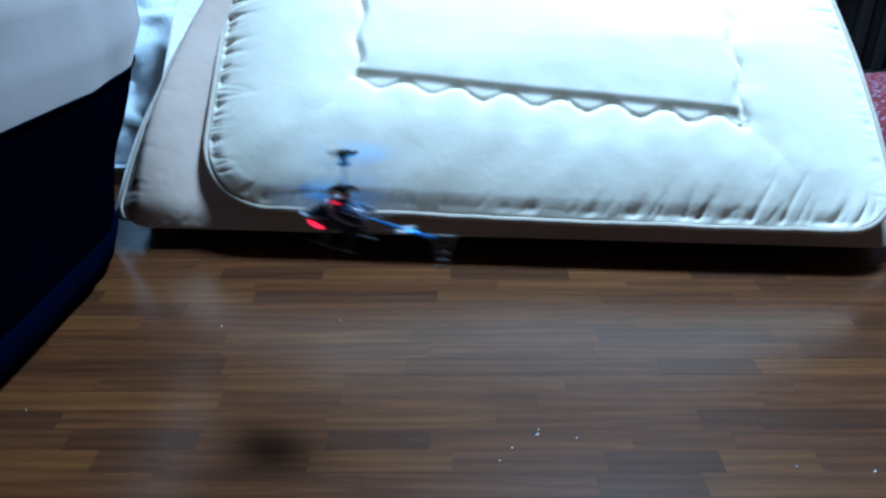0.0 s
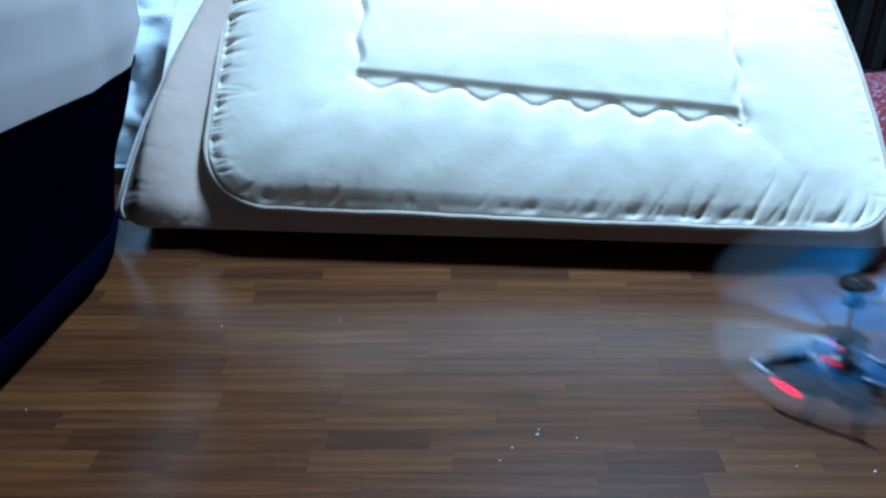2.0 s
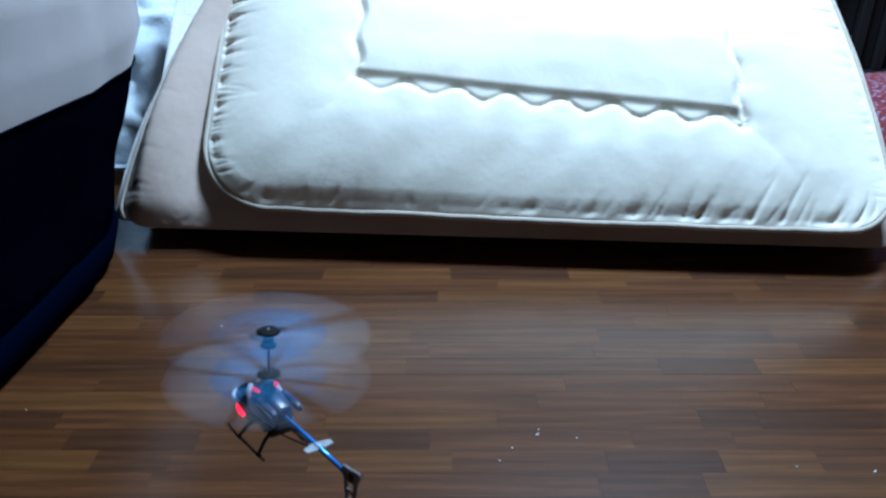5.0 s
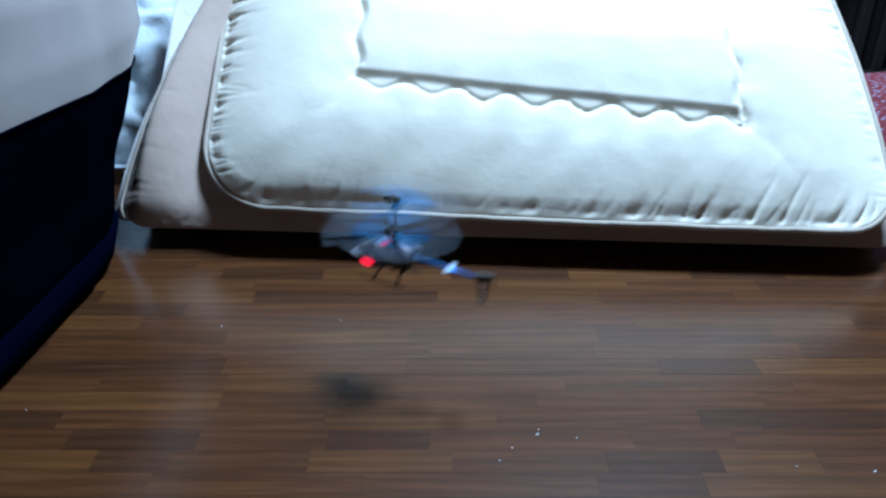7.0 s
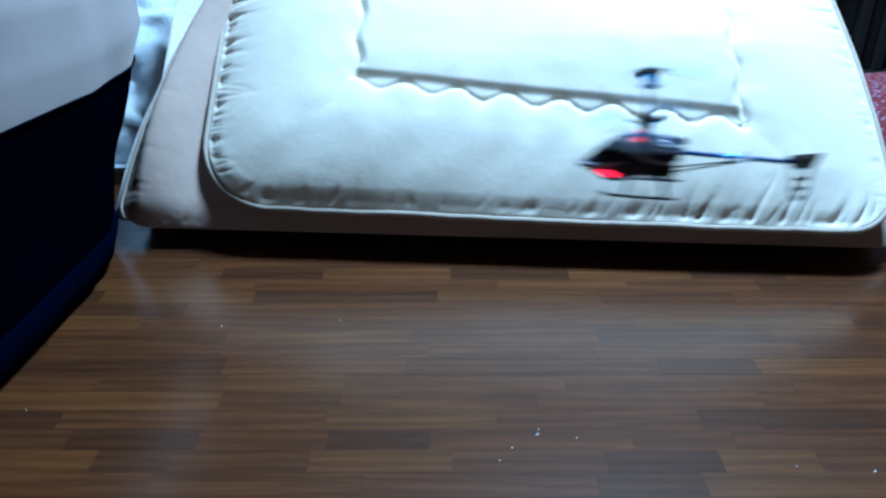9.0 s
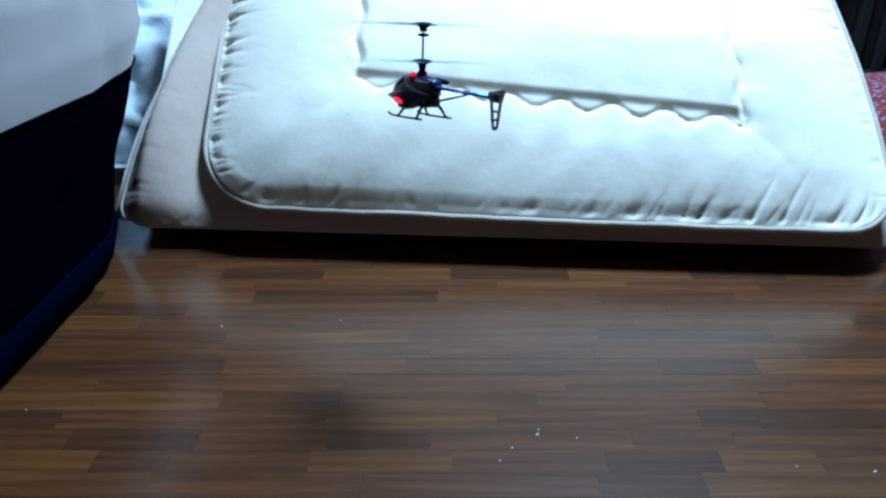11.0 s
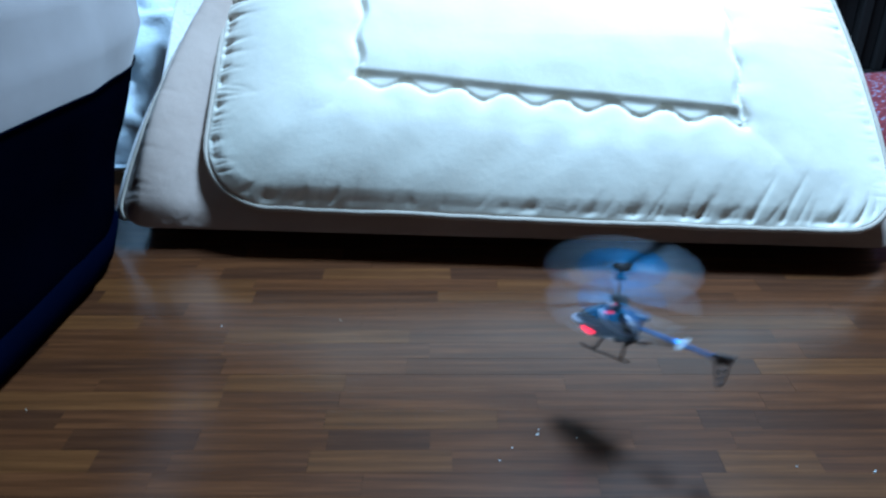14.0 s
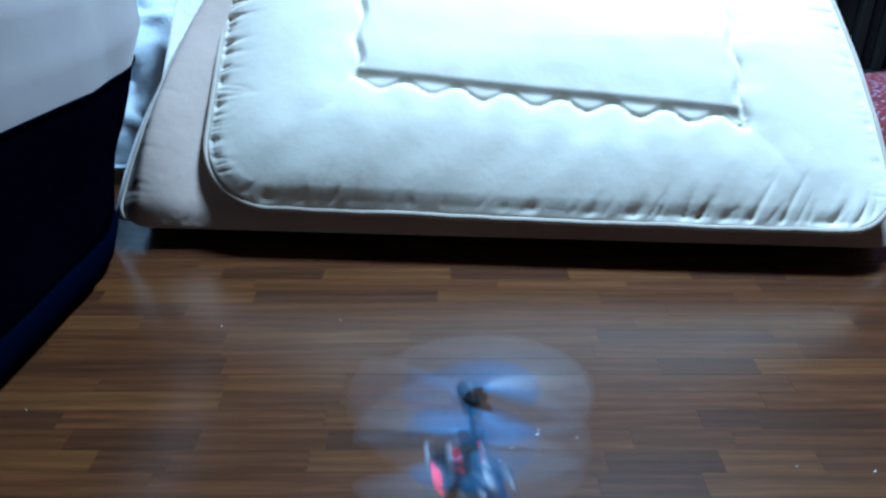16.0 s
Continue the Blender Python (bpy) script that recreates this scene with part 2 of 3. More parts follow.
def futon_layer(name, m, x0, x1, y0, y1, radius_near, radius_far, puff, under, material, panel=None, taper=0.0, taper_far=0.0, piped=True, seed=1, pleat=0.0075,
                nu=330, nv=230, sag=0.0, body_name="mattress", roll=0.12, roll_width=0.026, swell=0.30, tuck=0.0):
    """A stuffed mattress: an outline with round corners, a puffed face towards +z, a flatter one below, a piped edge."""
    cx, cy, hx, hy = (x0 + x1) / 2, (y0 + y1) / 2, (x1 - x0) / 2, (y1 - y0) / 2

    def edge(x, y):
        """Distance inside the outline."""
        radius = radius_near if x < cx else radius_far
        qx, qy = abs(x - cx) - (hx - radius), abs(y - cy) - (hy - radius)
        return radius - (math.hypot(max(qx, 0), max(qy, 0)) + min(max(qx, qy), 0))

    def around(x, y):
        return math.atan2((y - cy) * hx / hy, x - cx)

    def shift(x, y):
        """Taper towards the far end and the hang of the near edge."""
        v = (y - y0) / (y1 - y0)
        return x + taper * v * v * smooth(cx, x0, x) - taper_far * v * v * smooth(cx, x1, x), y - sag * smooth(x0, x1, x) * (1 - v)

    def pt(s, t):
        """Square to rounded rectangle."""
        px, py = cx + s * hx, cy + t * hy
        radius = radius_near if s < 0 else radius_far
        qx, qy = abs(px - cx) - (hx - radius), abs(py - cy) - (hy - radius)
        if qx > 0 and qy > 0:
            big = max(qx, qy)
            d = math.hypot(qx, qy)
            k = big / d
            px = cx + math.copysign(hx - radius + qx * k, px - cx)
            py = cy + math.copysign(hy - radius + qy * k, py - cy)
        return px, py

    def height(x, y, top):
        d = max(0.0, edge(x, y))
        k = min(1.0, d / (0.28 if top else 0.10))
        kk = min(1.0, d / roll_width)
        h = (1 - (1 - k) ** 2.2) ** 0.92
        if top:
            near_swell = swell * (0.76 + 0.30 * smooth(x0, cx + 0.2, x))
            ex = min(1.0, max(0.0, hx - abs(x - cx)) / near_swell)
            ey = min(1.0, max(0.0, hy - abs(y - cy)) / (swell * (0.56 + 0.58 * smooth(x0, cx + 0.05, x))))
            h = ((1 - (1 - ex) ** 2.2) * (1 - (1 - ey) ** 2.2)) ** 0.92 * smooth(-0.03, 0.03, d)
            r = roll * (1 - 0.5 * smooth(x0 + 0.1, x1, x))
            h = (1 - r) * h + r * (1 - (1 - kk) ** 2.3) ** 0.80
        if not top:
            # with a tuck the belly hangs down behind the front edge
            return -under * (smooth(0.2 * tuck, tuck, min(y - y0, y1 - y)) if tuck else h)
        z = puff * h
        # gathers that run in from the piped edge
        dy, dx = min(abs(y - y0), abs(y - y1)), min(abs(x - x0), abs(x - x1))
        along_x = smooth(-0.05, 0.05, dx - dy)
        for a, share, lean, reach, often in ((x, along_x, 0.55, 0.016 + 0.022 * smooth(cx - 0.1, x1, x), 21), (y, (1 - along_x) * (1.3 if x < cx else 0.55), -0.15, 0.026, 30)):
            if share <= 0.01 or d > 0.2:
                continue
            # each crease has its own length
            own = reach * (0.5 + 1.1 * abs(noise.noise((a * often * 0.9, seed * 5.1, 3.0))) * 2)
            near = smooth(0.001, 0.012, d) * math.exp(-(max(0.0, d - 0.012) / own) ** 1.4)
            q = (a - lean * d + 0.10 * d * noise.noise((a * 9, 4.0, seed))) * often
            n1 = noise.noise((q, d * 5 + seed * 9.1, seed))
            n2 = noise.noise((q * 2.1 + 7, d * 8, seed + 4))
            g = 0.35 * n1 - 1.0 * (1 - min(1.0, abs(n1) * 3.4)) ** 2 - 0.5 * (1 - min(1.0, abs(n2) * 3.2)) ** 2
            amount = 0.30 + 1.3 * max(0, noise.noise((a * 6, seed * 3.3, 1.0)) + 0.3)
            z += pleat * near * g * amount * share * (0.55 + 0.45 * smooth(cx - 0.1, x1 - 0.2, x) if a == x else 1.0)
        z += 0.0055 * k * noise.noise((x * 5, y * 5, seed)) + 0.002 * k * noise.noise((x * 13, y * 13, seed + 2))
        # longer soft creases
        z += 0.004 * math.exp(-((d - 0.09) / 0.05) ** 2) * along_x * noise.noise(((x - 0.6 * d) * 15, d * 5, seed + 7))
        if panel:
            z += panel(x, y)
        return z

    thing = empty(name, m)
    bm = bmesh.new()
    # points bunch towards the edges
    def spread(i, n):
        u = 2 * i / (n - 1) - 1
        return math.copysign(1 - (1 - abs(u)) ** 1.25, u) if abs(u) < 1 else u
    top, bottom = [], []
    for j in range(nv):
        rt, rb = [], []
        for i in range(nu):
            x, y = pt(spread(i, nu), spread(j, nv))
            X, Y = shift(x, y)
            v = bm.verts.new((X, Y, height(x, y, True)))
            rt.append(v)
            if i in (0, nu - 1) or j in (0, nv - 1):
                v.co.z = 0
                rb.append(v)
            else:
                rb.append(bm.verts.new((X, Y, height(x, y, False))) if (i % 1 == 0) else None)
        top.append(rt)
        bottom.append(rb)
    grid_faces(bm, top)
    grid_faces(bm, [r[::-1] for r in bottom])
    part(body_name, bm, material, thing)
    # piped edge
    line = []
    path = []
    for i in range(-60, 60):
        path.append((i / 60, -1))
    for i in range(-60, 60):
        path.append((1, i / 60))
    for i in range(60, -60, -1):
        path.append((i / 60, 1))
    for i in range(60, -60, -1):
        path.append((-1, i / 60))
    for i, (s, t) in enumerate(path):
        x, y = pt(s, t)
        d = Vector((x - cx, (y - cy), 0)).normalized() * 0.004
        X, Y = shift(x, y)
        wob = 0.0015 * noise.noise((x * 16, y * 16, seed))
        line.append((X + d.x, Y + d.y + wob, wob - 0.003))
    bm = bmesh.new()
    if piped is None:
        bm.free()
        return thing
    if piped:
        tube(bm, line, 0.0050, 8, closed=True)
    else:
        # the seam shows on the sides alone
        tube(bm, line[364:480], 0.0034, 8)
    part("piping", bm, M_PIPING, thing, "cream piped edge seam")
    return thing


# the quilted panel in the middle of the upper mattress, edged by a scalloped seam
PANEL = (-0.148, 0.475, 0.161, 0.60)
PANEL_SKEW = -0.070


def quilting(x, y):
    """A scalloped seam, and inside it a padded panel that swells from a straight line."""
    x0, x1, y0, y1 = PANEL
    wave, pitch = 0.0078, 0.083
    yb = y - PANEL_SKEW * (x - (x0 + x1) / 2)

    def scallop(a):
        return -wave * math.cos(math.tau * a / pitch)
    dx0 = x - x0 - 0.6 * scallop(yb - y0)
    dx1 = x1 - x - 0.6 * scallop(yb - y0)
    dy0 = yb - y0 - scallop(x - x0 + pitch / 2)
    dy1 = y1 - yb
    d = min(dx0, dx1, dy0, dy1)
    groove = -0.0022 * math.exp(-(d / 0.0032) ** 2)
    if d < 0:
        # the border is drawn down sharply at the seam
        z = -0.0068 * math.exp(-(-d / 0.0080) ** 1.2) - 0.006 * math.exp(-(d / 0.045) ** 2)
        z += 0.0022 * math.exp(d / 0.03) * noise.noise((x * 26, y * 40, 2.0))
        return z + groove
    # a flat pocket along the seam, then the panel rises
    inner = min(x - x0, x1 - x) + wave * 0.6
    below = yb - y0 - wave * 0.95
    rise = 0.68 * smooth(0.0, 0.015, below) + 0.32 * smooth(0.0, 0.07, below)
    rise *= smooth(0.0, 0.016, min(inner, dx0, dx1) if below > 0.02 else inner)
    z = -0.0108 + 0.0085 * rise + groove
    z += 0.0020 * math.exp(-d / 0.05) * noise.noise((x * 24, y * 24, 5.0))
    # small pulls in the corners
    for px in (x0, x1):
        r = math.hypot(x - px, yb - y0)
        z -= 0.003 * math.exp(-(r / 0.03) ** 2) * (0.8 + 0.4 * math.sin(5 * math.atan2(yb - y0, abs(x - px) + 1e-4)))
    return z


SLOPE = 43
upper = futon_layer("upper_futon", pose(0, 1.115, 0.098, SLOPE, 0, -3), -0.394, 0.700, -0.018, 0.56, 0.125, 0.080, 0.066, 0.05,
                    M_FUTON, quilting, seed=1, sag=0.018, taper_far=0.10, roll=0.05, roll_width=0.020, pleat=0.0048, nu=430, nv=290)
tagged(upper, "thick cream cotton futon with scalloped quilting, folded over", "futon")

def free_end(x, y):
    """The end of the lower futon that lies free bulges out, most at its foot."""
    v = min(1.0, max(0.0, (y + 0.03) / 0.22))
    return 0.046 * smooth(-0.395, -0.50, x) * smooth(-0.540, -0.495, x) * (1 - (1 - v) ** 2.0)


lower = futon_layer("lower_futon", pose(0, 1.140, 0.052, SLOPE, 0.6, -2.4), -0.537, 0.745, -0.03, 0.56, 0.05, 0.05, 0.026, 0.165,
                    M_FUTON_SHADED, free_end, seed=5, pleat=0.0035, taper=0.15, taper_far=0.34, piped=False, roll=0.45, roll_width=0.05, swell=0.24, nu=240, nv=200, tuck=0.11)
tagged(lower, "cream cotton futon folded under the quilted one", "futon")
pad = futon_layer("bed_pad", pose(0, 1.185, 0.055, SLOPE + 3, 0, -1.8), -0.560, -0.44, -0.035, 0.50, 0.02, 0.02, 0.02, 0.05,
                  M_PAD, seed=11, pleat=0.002, taper=0.20, piped=None, nu=60, nv=80, body_name="fold", tuck=0.15)
tagged(pad, "thin white towelling bed pad, its edge showing beside the futon", "bed pad")


# ---- bean bag ----
def bean_bag():
    bag = tagged(empty("bean_bag", pose(-0.87, 0.86, 0, 0, 0, -5)), "big bean bag cushion with navy sides and a beige top", "bean bag")
    # height, half width, half depth, squareness
    levels = [(0.0, 0.29, 0.285, 4.0), (0.006, 0.322, 0.315, 4.0), (0.03, 0.328, 0.350, 5.0), (0.08, 0.338, 0.385, 5.0),
              (0.17, 0.346, 0.425, 5.0), (0.25, 0.355, 0.472, 5.2), (0.307, 0.364, 0.50, 5.2)]
    crown = [(0.307, 0.364, 0.50, 5.2), (0.36, 0.374, 0.535, 5.0), (0.44, 0.372, 0.545, 4.6), (0.52, 0.34, 0.50, 4.0),
             (0.58, 0.26, 0.40, 3.0), (0.61, 0.15, 0.25, 2.6), (0.62, 0.04, 0.08, 2.0)]

    def ring(bm, lv, n=120, lift=0.0):
        z, a, b, e = lv
        out = []
        for k in range(n):
            t = k * math.tau / n
            c, s = math.cos(t), math.sin(t)
            x = a * math.copysign(abs(c) ** (2 / e), c)
            y = b * math.copysign(abs(s) ** (2 / e), s)
            w = 0.006 * noise.noise((x * 7, y * 7, z * 9)) + 0.005 * noise.noise((x * 16, y * 16, z * 3)) + 0.002 * noise.noise((x * 45, y * 45, z * 5))
            f = 1 + w / 0.35 + lift
            out.append(bm.verts.new((x * f, y * f, max(0.0, z - 0.05 * y * smooth(0.05, 0.28, z) + (0.012 * noise.noise((x * 3, y * 3, 1.0)) if z > 0.1 else 0)))))
        return out

    def fill(levels, steps=5):
        out = []
        for p, q in zip(levels, levels[1:]):
            for i in range(steps):
                t = i / steps
                out.append(tuple(u + (v - u) * t for u, v in zip(p, q)))
        return out + [levels[-1]]
    bm = bmesh.new()
    rows = [ring(bm, lv) for lv in fill(levels)]
    grid_faces(bm, rows, True)
    bm.faces.new(rows[0][::-1])
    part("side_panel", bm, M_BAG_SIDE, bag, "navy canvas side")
    bm = bmesh.new()
    rows = [ring(bm, lv) for lv in fill(crown)]
    grid_faces(bm, rows, True)
    bm.faces.new(rows[-1])
    part("top_panel", bm, M_BAG_TOP, bag, "beige stretch knit top")
    bm = bmesh.new()
    r = ring(bm, levels[-1], 120, 0.004)
    pts = [v.co.copy() for v in r]
    bm.free()
    bm = bmesh.new()
    tube(bm, pts, 0.0020, 6, closed=True)
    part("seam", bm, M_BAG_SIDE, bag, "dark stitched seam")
    # the hem folded along the foot of the bag
    bm = bmesh.new()
    r1 = ring(bm, (0.004, 0.324, 0.318, 4.0), 120)
    r2 = ring(bm, (0.020, 0.338, 0.352, 5.0), 120)
    r3 = ring(bm, (0.060, 0.344, 0.376, 5.0), 120)
    r4 = ring(bm, (0.064, 0.333, 0.366, 5.0), 120)
    grid_faces(bm, [r1, r2, r3, r4], True)
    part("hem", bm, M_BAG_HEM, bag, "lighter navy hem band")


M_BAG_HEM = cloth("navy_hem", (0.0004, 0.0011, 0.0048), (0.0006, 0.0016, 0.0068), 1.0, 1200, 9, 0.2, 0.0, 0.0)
bean_bag()


# ---- blanket behind the bedding ----
def heaped(x, y):
    """Loose folds of the blanket."""
    n1 = noise.noise((x * 7 + 2, y * 11, 0.3))
    n2 = noise.noise((x * 16, y * 23, 1.7))
    return 0.030 * n1 + 0.016 * n2 - 0.020 * (1 - min(1.0, abs(n1) * 3)) ** 2


def blanket():
    thing = futon_layer("blanket", pose(-0.52, 1.43, 0.05, 47, 0, 6), -0.30, 0.34, -0.02, 0.56, 0.06, 0.06, 0.05, 0.04, M_BLANKET, heaped,
                        piped=None, seed=8, pleat=0.004, nu=120, nv=110, body_name="fold")
    tagged(thing, "crumpled silvery blue blanket heaped behind the futon", "blanket")


blanket()


# ---- red cushion ----
def red_cloth():
    m, n, l, b = mat("red_floral_cotton", (0.35, 0.05, 0.06), 0.85, 0, 0.2)
    pos = position(n)
    v = n.new("ShaderNodeTexVoronoi")
    v.inputs["Scale"].default_value = 95
    l.new(pos, v.inputs["Vector"])
    r = ramp(n, [(0.28, (0.15, 0.14, 0.20)), (0.42, (0.17, 0.026, 0.03)), (0.75, (0.11, 0.016, 0.022))])
    r.color_ramp.interpolation = "EASE"
    l.new(v.outputs["Distance"], r.inputs[0])
    l.new(r.outputs[0], b.inputs["Base Color"])
    add_bump(n, l, b, noise_tex(n, l, pos, 30, 4), 0.3, 0.006)
    return m


def cushion():
    thing = tagged(empty("floor_cushion", pose(1.13, 1.52, 0.0)), "red floral cotton floor cushion beside the futon", "cushion")
    bm = bmesh.new()
    rows = []
    for j in range(25):
        t = -1 + 2 * j / 24
        row = []
        for q in range(80):
            g = q * math.tau / 80
            k = max(0.0, 1 - abs(t) ** 2.2) ** 0.5
            ex = 0.55
            x = (0.04 + 0.26 * k) * math.copysign(abs(math.cos(g)) ** ex, math.cos(g))
            y = (0.04 + 0.26 * k) * math.copysign(abs(math.sin(g)) ** ex, math.sin(g))
            z = 0.08 + t * 0.08
            row.append(bm.verts.new((x, y, z + (0.008 * noise.noise((x * 8, y * 8, z)) if t > -0.8 else 0))))
        rows.append(row)
    grid_faces(bm, rows, True)
    bm.faces.new(rows[0][::-1])
    bm.faces.new(rows[-1])
    part("cover", bm, red_cloth(), thing)


cushion()


# ---- dark bookcase, shade put into its colours ----
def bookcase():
    thing = tagged(empty("bookcase", pose(1.42, 2.12, 0)), "dark brown bookcase against the wall, its shade put into the colour", "bookcase")
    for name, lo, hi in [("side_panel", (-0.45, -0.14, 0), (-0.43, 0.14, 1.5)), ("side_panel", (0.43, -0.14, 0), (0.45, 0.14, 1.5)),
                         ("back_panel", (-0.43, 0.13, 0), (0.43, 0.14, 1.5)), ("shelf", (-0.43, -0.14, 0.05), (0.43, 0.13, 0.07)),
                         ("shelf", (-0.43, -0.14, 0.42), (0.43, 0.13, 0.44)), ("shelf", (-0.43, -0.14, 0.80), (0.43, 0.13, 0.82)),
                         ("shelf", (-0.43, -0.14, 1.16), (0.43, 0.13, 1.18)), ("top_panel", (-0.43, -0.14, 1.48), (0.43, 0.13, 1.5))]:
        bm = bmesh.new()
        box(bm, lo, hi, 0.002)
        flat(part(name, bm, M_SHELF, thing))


bookcase()
# book covers near black too, with the shelf's shade in their colours
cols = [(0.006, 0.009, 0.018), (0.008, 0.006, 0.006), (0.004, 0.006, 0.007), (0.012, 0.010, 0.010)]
BOOK_MATS = [mat("shaded_book_cover", c, 0.8, 0, 0.15)[0] for c in cols]


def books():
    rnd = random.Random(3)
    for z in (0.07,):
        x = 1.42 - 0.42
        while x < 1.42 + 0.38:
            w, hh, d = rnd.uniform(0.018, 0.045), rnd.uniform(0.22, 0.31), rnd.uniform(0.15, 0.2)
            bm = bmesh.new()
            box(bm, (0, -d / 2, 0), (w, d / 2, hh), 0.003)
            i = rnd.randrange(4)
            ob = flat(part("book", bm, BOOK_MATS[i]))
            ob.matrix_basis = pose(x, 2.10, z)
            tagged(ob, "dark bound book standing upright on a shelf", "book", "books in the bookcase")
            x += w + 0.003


books()


# ---- toy helicopter ----
def plastic(name, col, rough=0.3, metal=0.0):
    m, n, l, b = mat(name, col, rough, metal)
    pos = n.new("ShaderNodeTexCoord").outputs["Object"]
    rr = n.new("ShaderNodeMapRange")
    rr.inputs["To Min"].default_value = rough * 0.8
    rr.inputs["To Max"].default_value = rough * 1.4
    l.new(noise_tex(n, l, pos, 300, 3), rr.inputs["Value"])
    l.new(rr.outputs[0], b.inputs["Roughness"])
    return m


H_BLUE = plastic("dark_blue_plastic", (0.011, 0.022, 0.072), 0.3)
H_WHITE = plastic("lilac_white_plastic", (0.40, 0.40, 0.49), 0.3)
H_GLASS = plastic("smoked_window_plastic", (0.004, 0.005, 0.008), 0.22)
H_GLASS.node_tree.nodes["Principled BSDF"].inputs["Specular IOR Level"].default_value = 0.25
H_BLACK = plastic("black_plastic", (0.007, 0.007, 0.009), 0.5)
H_STEEL = plastic("steel_shaft", (0.25, 0.26, 0.28), 0.3, 1.0)
H_BOOM = plastic("blue_anodised_tube", (0.02, 0.26, 0.72), 0.2, 0.55)
H_FIN = plastic("smoky_grey_plastic", (0.20, 0.195, 0.205), 0.18)
H_FIN.node_tree.nodes["Principled BSDF"].inputs["Transmission Weight"].default_value = 0.5
H_MATTE = mat("matt_black_hub", (0.004, 0.004, 0.005), 0.75, 0, 0.12)[0]
H_BLADE = plastic("blue_blade_plastic", (0.05, 0.44, 0.90), 0.25)
H_TIP = plastic("clear_blade_tip_plastic", (0.60, 0.70, 0.84), 0.25)
H_TIP.node_tree.nodes["Principled BSDF"].inputs["Alpha"].default_value = 0.7


def clear_plastic():
    m, n, l, b = mat("clear_plastic", (0.80, 0.86, 0.90), 0.15)
    b.inputs["Transmission Weight"].default_value = 0.7
    b.inputs["IOR"].default_value = 1.45
    return m


def glow(name, col, strength):
    m, n, l, b = mat(name, col, 0.3)
    b.inputs["Emission Color"].default_value = (*col, 1)
    b.inputs["Emission Strength"].default_value = strength
    return m


H_CLEAR = clear_plastic()
H_LED = glow("red_led_lens", (1.0, 0.016, 0.06), 2.4)
H_LED_SOFT = glow("red_lit_grille", (1.0, 0.03, 0.08), 0.8)
K = 0.92


def kp(*p):
    return Vector(p) * K


def hull(bm, stations, sides=28):
    """A smooth body along x from (x, half width, bottom, top, squareness)."""
    rows = []
    for x, w, z0, z1, e in stations:
        ring = []
        for k in range(sides):
            t = k * math.tau / sides
            c, s = math.cos(t), math.sin(t)
            ring.append(bm.verts.new(kp(x, w * math.copysign(abs(c) ** (2 / e), c),
                                        (z0 + z1) / 2 + (z1 - z0) / 2 * math.copysign(abs(s) ** (2 / e), s))))
        rows.append(ring)
    grid_faces(bm, rows, True)
    bm.faces.new(rows[0][::-1])
    bm.faces.new(rows[-1])
    bmesh.ops.recalc_face_normals(bm, faces=bm.faces[:])


def slab_part(bm, outline, y, thick):
    """A flat plate in the x-z plane."""
    a = [bm.verts.new(kp(x, y - thick / 2, z)) for x, z in outline]
    b = [bm.verts.new(kp(x, y + thick / 2, z)) for x, z in outline]
    bm.faces.new(a[::-1])
    bm.faces.new(b)
    n = len(a)
    for i in range(n):
        bm.faces.new((a[i], a[(i + 1) % n], b[(i + 1) % n], b[i]))
    bmesh.ops.recalc_face_normals(bm, faces=bm.faces[:])


def blade_mesh(sign):
    """One rotor blade along +x with twist and a round tip."""
    bm = bmesh.new()
    rows = []
    for i in range(15):
        t = i / 14
        x = 0.010 + t * 0.083
        c = 0.0036 + 0.0052 * smooth(0.0, 0.35, t) - 0.003 * t
        if t > 0.9:
            c *= math.sqrt(max(0.02, 1 - ((t - 0.9) / 0.1) ** 2))
        tw = radians(13 - 6 * t) * sign
        row = []
        for q, (u, h) in enumerate([(-1, 0), (-0.5, 0.0008), (0.2, 0.0011), (1, 0.0003), (0.2, -0.0003), (-0.5, -0.0002)]):
            y, z = u * c, h
            row.append(bm.verts.new(kp(x, y * math.cos(tw) - z * math.sin(tw), y * math.sin(tw) + z * math.cos(tw))))
        rows.append(row)
    grid_faces(bm, rows, True)
    bm.faces.new(rows[0][::-1])
    bm.faces.new(rows[-1])
    bmesh.ops.recalc_face_normals(bm, faces=bm.faces[:])
    # the outer half is clear plastic
    for f in bm.faces:
        if f.calc_center_median().x > 0.054 * K:
            f.material_index = 1
    return bm


def rotor(name, heli, z, sign):
    hub = bmesh.new()
    m = Matrix.Identity(4)
    lathe(hub, [(0.002 * K, -0.008 * K), (0.0045 * K, -0.008 * K), (0.0045 * K, -0.004 * K), (0.0070 * K, -0.002 * K),
                (0.0105 * K, 0.0006 * K), (0.0105 * K, 0.0020 * K), (0.006 * K, 0.0030 * K), (0.002 * K, 0.0032 * K)], 20, m)
    box(hub, (-0.017 * K, -0.0035 * K, -0.0015 * K), (0.017 * K, 0.0035 * K, 0.0015 * K), 0.0006)
    ob = part(name, hub, H_MATTE, heli, "black hub with two blue blades")
    ob.location = (0, 0, z * K)
    blades = []
    for a in (0, 180):
        b = part("blade", blade_mesh(sign), [H_BLADE, H_TIP], ob, "thin plastic blade, blue at the root and clear at the tip")
        b.matrix_basis = pose(0, 0, 0, 0, 0, a)
        blades.append((b, a))
    return ob, blades


